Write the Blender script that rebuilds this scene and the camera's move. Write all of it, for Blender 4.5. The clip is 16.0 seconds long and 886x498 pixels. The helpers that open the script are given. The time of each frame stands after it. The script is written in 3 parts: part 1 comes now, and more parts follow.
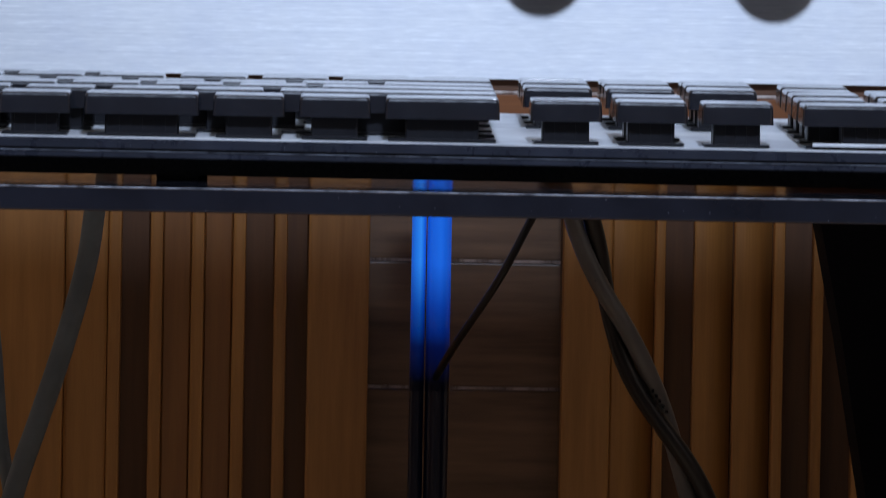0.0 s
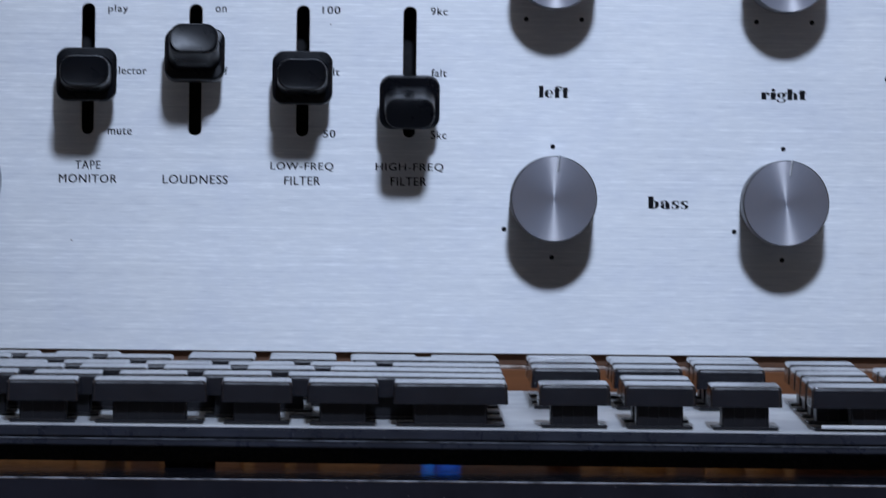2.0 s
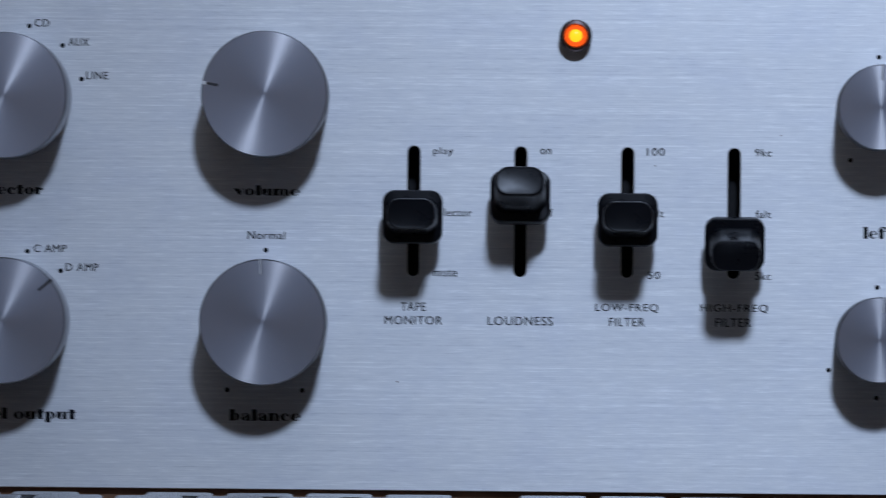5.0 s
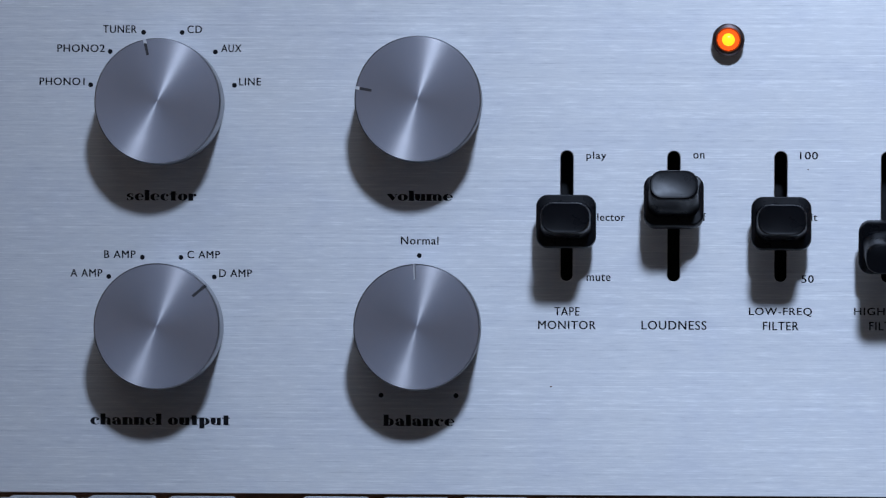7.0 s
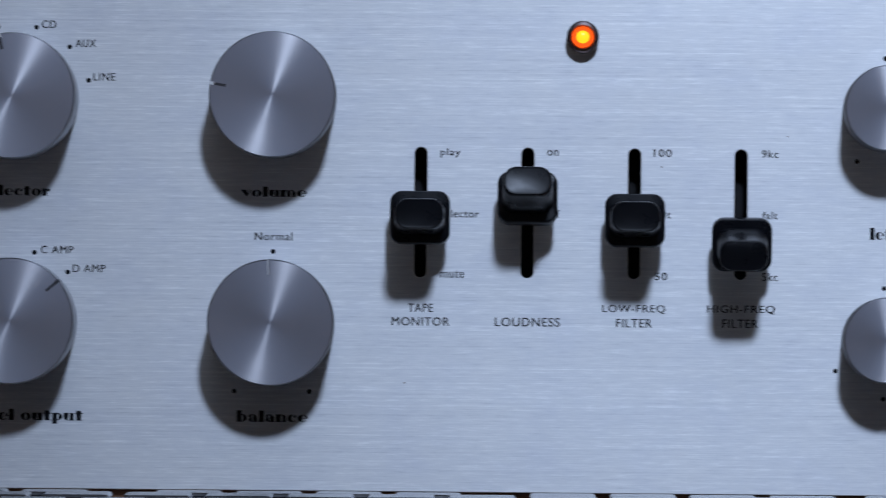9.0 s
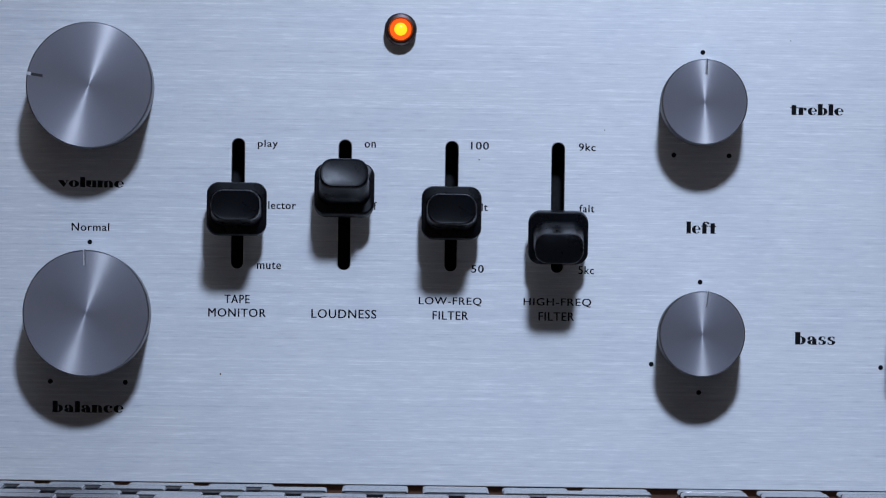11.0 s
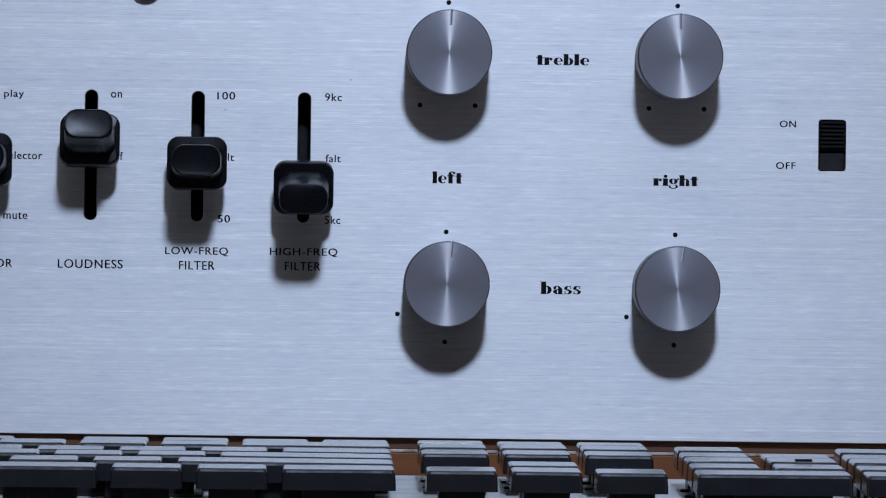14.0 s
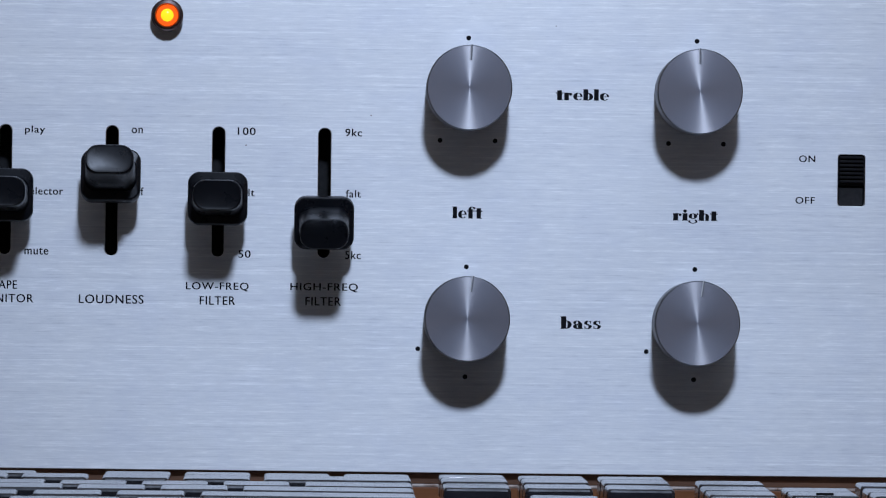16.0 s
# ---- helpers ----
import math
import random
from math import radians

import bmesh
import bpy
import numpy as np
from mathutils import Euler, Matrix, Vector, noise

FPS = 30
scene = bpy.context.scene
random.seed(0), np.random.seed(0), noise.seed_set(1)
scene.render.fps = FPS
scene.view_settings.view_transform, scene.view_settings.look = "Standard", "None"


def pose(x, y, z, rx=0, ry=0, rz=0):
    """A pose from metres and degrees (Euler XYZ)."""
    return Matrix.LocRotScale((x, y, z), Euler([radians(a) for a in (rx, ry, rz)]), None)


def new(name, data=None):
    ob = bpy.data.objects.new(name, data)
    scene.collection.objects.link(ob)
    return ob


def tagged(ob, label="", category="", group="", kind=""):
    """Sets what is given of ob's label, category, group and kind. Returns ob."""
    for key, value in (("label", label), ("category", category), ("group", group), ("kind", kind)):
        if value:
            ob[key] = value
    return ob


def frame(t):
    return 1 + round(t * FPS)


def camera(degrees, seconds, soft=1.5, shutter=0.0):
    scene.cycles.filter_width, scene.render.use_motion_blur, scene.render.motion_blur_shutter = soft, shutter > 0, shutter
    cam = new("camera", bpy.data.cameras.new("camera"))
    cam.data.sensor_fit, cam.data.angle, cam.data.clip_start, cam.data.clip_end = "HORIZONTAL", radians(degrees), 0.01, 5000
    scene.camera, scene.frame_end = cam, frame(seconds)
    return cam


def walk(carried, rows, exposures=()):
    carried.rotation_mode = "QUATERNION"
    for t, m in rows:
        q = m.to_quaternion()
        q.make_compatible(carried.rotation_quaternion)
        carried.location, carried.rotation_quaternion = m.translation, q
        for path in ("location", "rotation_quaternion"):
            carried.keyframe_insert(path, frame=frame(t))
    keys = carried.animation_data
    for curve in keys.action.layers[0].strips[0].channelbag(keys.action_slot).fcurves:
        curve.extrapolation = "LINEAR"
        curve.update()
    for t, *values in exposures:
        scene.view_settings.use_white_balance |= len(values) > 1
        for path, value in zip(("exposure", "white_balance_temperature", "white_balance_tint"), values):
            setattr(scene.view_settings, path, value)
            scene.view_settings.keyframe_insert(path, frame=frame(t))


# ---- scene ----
cam = camera(7.69, 16.0, soft=1.05, shutter=0.5)
# seconds, place in metres, yaw, pitch, roll
ROWS = [
    (0.0, -0.0508, -1.6378, -0.0354, -0.903, -2.047, -1.038),
    (0.5, -0.0505, -1.6382, -0.0309, -0.915, -1.616, -0.910),
    (1.0, -0.0488, -1.6358, -0.0240, -0.965, -1.189, -0.801),
    (1.5, -0.0490, -1.6367, -0.0188, -0.974, -0.773, -0.653),
    (2.0, -0.0512, -1.6358, -0.0148, -0.846, -0.382, -0.619),
    (2.5, -0.0543, -1.6366, -0.0111, -0.392, -0.121, -0.578),
    (3.0, -0.0615, -1.6361, -0.0077, 0.054, 0.059, -0.512),
    (3.5, -0.0657, -1.6365, -0.0046, 0.153, 0.162, -0.452),
    (4.0, -0.0682, -1.6380, -0.0018, 0.209, 0.196, -0.456),
    (4.5, -0.0716, -1.6379, -0.0002, 0.551, 0.264, -0.501),
    (5.0, -0.0765, -1.6403, -0.0002, 1.097, 0.309, -0.499),
    (5.2, -0.0823, -1.6415, -0.0020, 1.211, 0.362, -0.482),
    (7.3, -0.0932, -1.6409, -0.0123, 1.988, 0.800, -0.278),
    (7.5, -0.0956, -1.6417, -0.0164, 1.807, 0.935, -0.265),
    (8.0, -0.0961, -1.6411, -0.0193, 1.482, 1.063, -0.347),
    (8.5, -0.0940, -1.6417, -0.0207, 1.151, 1.088, -0.396),
    (9.0, -0.0907, -1.6411, -0.0211, 0.656, 1.048, -0.498),
    (9.5, -0.0865, -1.6387, -0.0209, -0.007, 1.031, -0.694),
    (9.7, -0.0812, -1.6375, -0.0202, -0.074, 1.010, -0.748),
    (11.8, -0.0670, -1.6450, -0.0155, -0.433, 0.610, -0.729),
    (12.0, -0.0589, -1.6452, -0.0123, -0.306, 0.490, -0.747),
    (12.5, -0.0523, -1.6453, -0.0101, -0.579, 0.409, -0.721),
    (13.0, -0.0458, -1.6458, -0.0098, -0.971, 0.369, -0.656),
    (13.5, -0.0422, -1.6457, -0.0097, -1.276, 0.256, -0.630),
    (14.0, -0.0401, -1.6449, -0.0094, -1.375, 0.178, -0.729),
    (14.5, -0.0429, -1.6454, -0.0102, -1.524, 0.282, -0.739),
    (15.0, -0.0428, -1.6471, -0.0102, -1.482, 0.354, -0.732),
    (15.5, -0.0435, -1.6464, -0.0103, -1.422, 0.443, -0.697),
    (16.0, -0.0451, -1.6482, -0.0106, -1.371, 0.521, -0.667),
]
walk(cam, [(t, pose(x, y, z, 90 + pitch, roll, yaw)) for t, x, y, z, yaw, pitch, roll in ROWS],
     [(0.0, 0.32, 6350, 9), (0.5, 0.35, 6450, 9), (1.0, 0.06, 6500, 9), (2.0, -0.03, 6480, 9), (3.0, -0.12, 6400, 9), (3.5, -0.23, 6360, 8), (4.0, -0.33, 6300, 8),
      (5.0, -0.36, 6220, 8), (7.5, -0.06, 6250, 8), (9.0, -0.25, 6290, 8), (12.0, -0.17, 6420, 9), (13.0, -0.13, 6430, 9), (14.5, -0.16, 6430, 9), (16.0, -0.15, 6420, 9)])

# ---- light ----
world = bpy.data.worlds.new("room_air")
world.use_nodes = True
world.node_tree.nodes["Background"].inputs["Color"].default_value = (0.55, 0.65, 0.9, 1)
world.node_tree.nodes["Background"].inputs["Strength"].default_value = 0.012
scene.world = world

lamp_data = bpy.data.lights.new("room_lamp", "POINT")
lamp_data.shadow_soft_size, lamp_data.energy = 0.065, 44.0
lamp_data.color = (0.70, 0.84, 1.14)
room_lamp = new("room_lamp", lamp_data)
room_lamp.location = (0.045, -1.28, 0.91)


# ---- materials ----
def material(name, colour=(0.5, 0.5, 0.5), rough=0.5, metal=0.0, spec=0.5):
    m = bpy.data.materials.new(name)
    m.use_nodes = True
    b = m.node_tree.nodes["Principled BSDF"]
    b.inputs["Base Color"].default_value = (*colour, 1)
    b.inputs["Roughness"].default_value = rough
    b.inputs["Metallic"].default_value = metal
    b.inputs["Specular IOR Level"].default_value = spec
    return m, m.node_tree.nodes, m.node_tree.links, b


def noise_of(nodes, links, scale, stretch=(1, 1, 1), detail=4.0, rough=0.55):
    co = nodes.new("ShaderNodeTexCoord")
    mp = nodes.new("ShaderNodeMapping")
    mp.inputs["Scale"].default_value = stretch
    n = nodes.new("ShaderNodeTexNoise")
    n.inputs["Scale"].default_value, n.inputs["Detail"].default_value = scale, detail
    n.inputs["Roughness"].default_value = rough
    links.new(co.outputs["Object"], mp.inputs["Vector"])
    links.new(mp.outputs["Vector"], n.inputs["Vector"])
    return n.outputs["Fac"]


def ramp_of(nodes, links, fac, stops):
    r = nodes.new("ShaderNodeValToRGB")
    while len(r.color_ramp.elements) < len(stops):
        r.color_ramp.elements.new(0.5)
    for e, (at, c) in zip(r.color_ramp.elements, stops):
        e.position, e.color = at, (*c, 1)
    links.new(fac, r.inputs["Fac"])
    return r.outputs["Color"]


def range_of(nodes, links, fac, a, b, low=0.3, high=0.7):
    r = nodes.new("ShaderNodeMapRange")
    for key, v in (("From Min", low), ("From Max", high), ("To Min", a), ("To Max", b)):
        r.inputs[key].default_value = v
    links.new(fac, r.inputs["Value"])
    return r.outputs["Result"]


def bump_of(nodes, links, fac, shader, strength, distance):
    b = nodes.new("ShaderNodeBump")
    b.inputs["Strength"].default_value, b.inputs["Distance"].default_value = strength, distance
    links.new(fac, b.inputs["Height"])
    links.new(b.outputs["Normal"], shader.inputs["Normal"])


def mixed(nodes, links, a, b, fac=0.5):
    m = nodes.new("ShaderNodeMath")
    m.operation = "MULTIPLY_ADD"
    m.inputs[1].default_value = fac
    links.new(a, m.inputs[0])
    s = nodes.new("ShaderNodeMath")
    s.operation = "MULTIPLY"
    s.inputs[1].default_value = 1 - fac
    links.new(b, s.inputs[0])
    links.new(s.outputs[0], m.inputs[2])
    return m.outputs[0]


def brushed_aluminium():
    m, n, l, b = material("brushed_aluminium", (0.8, 0.81, 0.82), 0.5, 1.0)
    fine = noise_of(n, l, 60, (0.45, 1, 52), 6.0, 0.8)
    broad = noise_of(n, l, 20, (0.22, 1, 75), 4.0, 0.65)
    cloud = noise_of(n, l, 9, (0.6, 1, 1.2), 2.0)
    short = noise_of(n, l, 100, (1.6, 1, 14), 4.0, 0.7)
    streak = mixed(n, l, mixed(n, l, fine, short, 0.5), broad, 0.72)
    tone = ramp_of(n, l, streak, [(0.37, (0.60, 0.61, 0.63)), (0.45, (0.725, 0.735, 0.75)), (0.53, (0.78, 0.787, 0.795)), (0.58, (0.87, 0.875, 0.88)), (0.63, (0.93, 0.93, 0.93))])
    blotch = noise_of(n, l, 55, (1, 1, 1.3), 3.0, 0.6)
    shade = ramp_of(n, l, blotch, [(0.3, (0.945, 0.95, 0.97)), (0.5, (0.985, 0.985, 0.985)), (0.7, (1.0, 0.995, 0.985))])
    mul = n.new("ShaderNodeMix")
    mul.data_type, mul.blend_type = "RGBA", "MULTIPLY"
    mul.inputs[0].default_value = 1.0
    l.new(tone, mul.inputs[6])
    l.new(shade, mul.inputs[7])
    l.new(mul.outputs[2], b.inputs["Base Color"])
    l.new(range_of(n, l, cloud, 0.56, 0.61), b.inputs["Roughness"])
    t = n.new("ShaderNodeTangent")
    t.direction_type, t.uv_map = "UV_MAP", "grain"
    l.new(t.outputs["Tangent"], b.inputs["Tangent"])
    b.inputs["Anisotropic"].default_value = 0.78
    bump_of(n, l, fine, b, 0.12, 0.0002)
    return m


def spun_aluminium():
    """Turned metal: a sharp lobe across the tool rings over a soft one."""
    m, n, l, b = material("spun_aluminium", (0.95, 0.90, 0.87), 0.22, 1.0)
    b.inputs["Anisotropic"].default_value = 0.92
    b.inputs["Anisotropic Rotation"].default_value = 0.25
    t = n.new("ShaderNodeTangent")
    t.direction_type, t.axis = "RADIAL", "Y"
    l.new(t.outputs["Tangent"], b.inputs["Tangent"])
    cloud = noise_of(n, l, 90, (1, 1, 1), 1.0)
    l.new(range_of(n, l, cloud, 0.205, 0.235), b.inputs["Roughness"])
    soft = n.new("ShaderNodeBsdfPrincipled")
    soft.inputs["Base Color"].default_value = (0.50, 0.54, 0.65, 1)
    soft.inputs["Metallic"].default_value = 1.0
    soft.inputs["Anisotropic"].default_value = 0.3
    soft.inputs["Anisotropic Rotation"].default_value = 0.25
    l.new(t.outputs["Tangent"], soft.inputs["Tangent"])
    l.new(range_of(n, l, cloud, 0.56, 0.62), soft.inputs["Roughness"])
    mix = n.new("ShaderNodeMixShader")
    mix.inputs["Fac"].default_value = 0.46
    l.new(b.outputs[0], mix.inputs[1])
    l.new(soft.outputs[0], mix.inputs[2])
    l.new(mix.outputs[0], n["Material Output"].inputs["Surface"])
    return m


def plastic(name, colour, rough, spot=0.15, scale=900, relief=0.08):
    m, n, l, b = material(name, colour, rough)
    g = noise_of(n, l, scale, (1, 1, 1), 3.0)
    l.new(range_of(n, l, g, rough * (1 - spot), rough * (1 + spot)), b.inputs["Roughness"])
    dark = tuple(c * 0.75 for c in colour)
    light = tuple(min(1, c * 1.3) for c in colour)
    w = noise_of(n, l, 45, (1, 1, 1), 4.0)
    l.new(ramp_of(n, l, w, [(0.3, dark), (0.7, light)]), b.inputs["Base Color"])
    if relief:
        bump_of(n, l, g, b, relief, 0.0001)
    return m


def dusty(name, colour, rough, spec=0.5, reach=0.0035, dust=(0.35, 0.36, 0.40), relief=0.05, worn=0.35):
    """Dark plastic or glass with fine wear and sparse pale dust grains."""
    m, n, l, b = material(name, colour, rough, 0.0, spec)
    wear = noise_of(n, l, 260, (1, 1, 1), 5.0, 0.65)
    l.new(range_of(n, l, wear, rough * (1 - worn), rough * (1 + worn)), b.inputs["Roughness"])
    tone = ramp_of(n, l, noise_of(n, l, 60, (1, 1, 1), 4.0), [(0.3, tuple(c * 0.75 for c in colour)), (0.7, tuple(c * 1.35 for c in colour))])
    co = n.new("ShaderNodeTexCoord")
    v = n.new("ShaderNodeTexVoronoi")
    v.inputs["Scale"].default_value = 1 / reach
    l.new(co.outputs["Object"], v.inputs["Vector"])
    grain = range_of(n, l, v.outputs["Distance"], 1.0, 0.0, 0.02, 0.055)
    mix = n.new("ShaderNodeMix")
    mix.data_type = "RGBA"
    l.new(grain, mix.inputs[0])
    l.new(tone, mix.inputs[6])
    mix.inputs[7].default_value = (*dust, 1)
    l.new(mix.outputs[2], b.inputs["Base Color"])
    bump_of(n, l, wear, b, relief, 0.0001)
    return m


def wood(name, dark, light, stretch, rough=0.5, scale=30):
    m, n, l, b = material(name, light, rough)
    grain = noise_of(n, l, scale, stretch, 6.0, 0.65)
    broad = noise_of(n, l, scale * 0.2, stretch, 3.0)
    both = mixed(n, l, grain, broad, 0.55)
    info = n.new("ShaderNodeObjectInfo")
    add = n.new("ShaderNodeMath")
    add.operation = "MULTIPLY_ADD"
    add.inputs[1].default_value, add.inputs[2].default_value = 0.12, -0.06
    l.new(info.outputs["Random"], add.inputs[0])
    s = n.new("ShaderNodeMath")
    s.operation = "ADD"
    l.new(both, s.inputs[0])
    l.new(add.outputs[0], s.inputs[1])
    mid = tuple((a + c) / 2 for a, c in zip(dark, light))
    l.new(ramp_of(n, l, s.outputs[0], [(0.33, dark), (0.5, mid), (0.68, light)]), b.inputs["Base Color"])
    bump_of(n, l, grain, b, 0.2, 0.0004)
    return m


def emitter(name, colour, strength, base):
    m, n, l, b = material(name, base, 0.25)
    b.inputs["Emission Color"].default_value = (*colour, 1)
    b.inputs["Emission Strength"].default_value = strength
    return m


def blue_painted_glow():
    """Blue for a tube, its glow and fade to dark painted into colour and emission."""
    m, n, l, b = material("blue_tube_painted_fade", (0.01, 0.08, 0.6), 0.3)
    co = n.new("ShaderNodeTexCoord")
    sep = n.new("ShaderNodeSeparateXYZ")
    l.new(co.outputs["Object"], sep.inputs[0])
    fade = range_of(n, l, sep.outputs["Z"], 0.0, 1.0, -0.058, -0.018)
    l.new(ramp_of(n, l, fade, [(0.0, (0.003, 0.0035, 0.007)), (1.0, (0.008, 0.06, 0.5))]), b.inputs["Base Color"])
    glow = ramp_of(n, l, fade, [(0.0, (0.0001, 0.0002, 0.001)), (0.3, (0.0003, 0.004, 0.04)), (0.62, (0.002, 0.05, 0.33)), (1.0, (0.016, 0.17, 0.74))])
    # bright stripe and dark seam across the tubes are shading painted into the emission
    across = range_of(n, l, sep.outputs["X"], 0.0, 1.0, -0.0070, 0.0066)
    cross_tone = ramp_of(n, l, across, [(0.0, (0.35, 0.35, 0.5)), (0.12, (0.8, 0.85, 0.85)), (0.24, (1.6, 1.25, 1.0)), (0.33, (0.4, 0.5, 0.6)), (0.38, (0.16, 0.2, 0.3)), (0.5, (0.45, 0.52, 0.72)), (0.72, (0.7, 0.7, 0.85)), (1.0, (0.25, 0.3, 0.5))])
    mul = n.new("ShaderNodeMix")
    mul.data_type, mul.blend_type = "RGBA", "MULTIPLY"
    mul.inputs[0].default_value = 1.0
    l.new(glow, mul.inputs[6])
    l.new(cross_tone, mul.inputs[7])
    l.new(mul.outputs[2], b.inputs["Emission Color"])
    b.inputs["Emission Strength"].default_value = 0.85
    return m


# pale tone broken along its length, for chipped edges and for painted highlights
def chipped(name, dark, light):
    m, n, l, b = material(name, light, 0.4)
    along = noise_of(n, l, 160, (1, 0.2, 0.2), 5.0, 0.7)
    l.new(ramp_of(n, l, along, [(0.36, dark), (0.60, light)]), b.inputs["Base Color"])
    return m


PANEL = brushed_aluminium()
SPUN = spun_aluminium()
# darker tone for knob sides: their shade is put into the metal's colour
SPUN_SHADED = material("knob_side_shade", (0.30, 0.31, 0.34), 0.42, 1.0)[0]
PRINT = plastic("black_print", (0.008, 0.008, 0.011), 0.7)
PRINT.node_tree.nodes["Principled BSDF"].inputs["Specular IOR Level"].default_value = 0.15
# shaded and lit tones of the same pointer groove
GROOVE_SHADE = plastic("groove_shade", (0.03, 0.03, 0.035), 0.5)
GROOVE_LIT = plastic("groove_lit", (0.22, 0.23, 0.26), 0.4)
SLOT = plastic("slot_black", (0.008, 0.008, 0.01), 0.7)
LEVER = dusty("lever_black", (0.006, 0.007, 0.010), 0.29, 0.21, 0.006, (0.05, 0.05, 0.055), 0.02, 0.14)
CHROME = material("dark_chrome", (0.22, 0.17, 0.17), 0.25, 1.0)[0]
GLOW_RED = emitter("lamp_rim_glow", (1.0, 0.11, 0.01), 1.3, (0.5, 0.05, 0.01))
GLOW_YELLOW = emitter("lamp_core_glow", (1.0, 0.50, 0.01), 1.7, (0.8, 0.4, 0.02))
CAP = dusty("key_black", (0.012, 0.0135, 0.020), 0.20, 1.0, 0.0060, (0.25, 0.26, 0.29), 0.015)
CAP.node_tree.nodes["Principled BSDF"].inputs["Coat Weight"].default_value = 0.6
CAP.node_tree.nodes["Principled BSDF"].inputs["Coat Roughness"].default_value = 0.14
STEM = plastic("stem_black", (0.006, 0.006, 0.008), 0.6)
STEM.node_tree.nodes["Principled BSDF"].inputs["Specular IOR Level"].default_value = 0.2
SWITCH = plastic("switch_black", (0.010, 0.010, 0.013), 0.35)
PLATE = plastic("plate_silver", (0.74, 0.76, 0.80), 0.42, 0.1, 600)
BODY = dusty("keyboard_black", (0.025, 0.028, 0.041), 0.33, 0.5, 0.0022)
TRAY = dusty("tray_black_glass", (0.014, 0.015, 0.022), 0.10, 0.5, 0.0022)
# highlight on the worn glass edge, painted as a pale broken tone
EDGE_GLINT = chipped("chipped_glass_glint", (0.06, 0.065, 0.08), (0.42, 0.45, 0.52))
# sparkling highlight of the trim's top edge, painted as a broken pale tone
TRIM_GLINT = chipped("trim_edge_glint", (0.02, 0.022, 0.03), (0.20, 0.22, 0.26))
RUBBER = plastic("rubber_black", (0.01, 0.01, 0.01), 0.8)
RAIL = wood("rail_wood", (0.12, 0.058, 0.032), (0.25, 0.125, 0.07), (0.6, 4, 9), 0.5)
WALNUT = wood("case_walnut", (0.045, 0.018, 0.008), (0.16, 0.065, 0.025), (0.6, 4, 9), 0.5)
DESK = wood("desk_wood", (0.15, 0.050, 0.013), (0.33, 0.118, 0.034), (0.6, 4, 9), 0.55)
EDGE = chipped("chipped_edge", (0.24, 0.11, 0.05), (0.75, 0.66, 0.60))
SLAT = wood("slat_wood", (0.29, 0.125, 0.030), (0.50, 0.228, 0.058), (8, 8, 0.5), 0.5)
# slat wood with the gaps' shade painted in, at full and half strength
SLAT_SHADE = wood("slat_wood_in_shade", (0.085, 0.038, 0.015), (0.18, 0.078, 0.028), (8, 8, 0.5), 0.6)
SLAT_HALF_SHADE = wood("slat_wood_half_shade", (0.18, 0.075, 0.022), (0.34, 0.145, 0.041), (8, 8, 0.5), 0.5)
PLANK_EDGE = chipped("plank_edge_wood", (0.09, 0.05, 0.03), (0.42, 0.31, 0.26))
PLANK = wood("dark_plank_wood", (0.07, 0.036, 0.017), (0.24, 0.13, 0.065), (0.6, 5, 8), 0.4)
BLUE = blue_painted_glow()
CABLE = plastic("cable_black", (0.012, 0.011, 0.011), 0.35)
# black cable with its sheen painted in as grey
CABLE_SHEEN = plastic("cable_sheen_grey", (0.13, 0.128, 0.125), 0.32)
CABLE_GREY = plastic("cable_grey", (0.14, 0.17, 0.19), 0.5)
# unseen room surfaces, tones set by how much light they should bounce
WALL = plastic("wall_paint", (0.58, 0.43, 0.30), 0.8, 0.1, 30)
CEILING = plastic("ceiling_paint", (0.34, 0.31, 0.27), 0.8, 0.1, 30)
DIM_WALL = plastic("far_wall_dim", (0.085, 0.072, 0.062), 0.85, 0.1, 30)
FLOOR = wood("floor_wood", (0.36, 0.235, 0.13), (0.56, 0.385, 0.225), (1, 6, 1), 0.5, 6)
CLOTH = plastic("speaker_black", (0.004, 0.004, 0.006), 0.95)
CLOTH.node_tree.nodes["Principled BSDF"].inputs["Specular IOR Level"].default_value = 0.1


# ---- builders ----
def link(name, bm, mat):
    me = bpy.data.meshes.new(name)
    bmesh.ops.recalc_face_normals(bm, faces=bm.faces)
    bm.to_mesh(me)
    bm.free()
    me.materials.append(mat)
    return new(name, me)


def part(name, bm, mat, parent, label="", smooth=False):
    me = bpy.data.meshes.new(name)
    bmesh.ops.recalc_face_normals(bm, faces=bm.faces)
    if smooth:
        for f in bm.faces:
            f.smooth = True
        for e in bm.edges:
            if len(e.link_faces) == 2 and e.calc_face_angle() > radians(35):
                e.smooth = False
    bm.to_mesh(me)
    bm.free()
    me.materials.append(mat)
    ob = new(name, me)
    ob.parent = parent
    if label:
        tagged(ob, label)
    return ob


def thing(name, at, label, category, group="", kind=""):
    e = new(name)
    e.location = at
    e.empty_display_size = 0.01
    return tagged(e, label, category, group, kind)


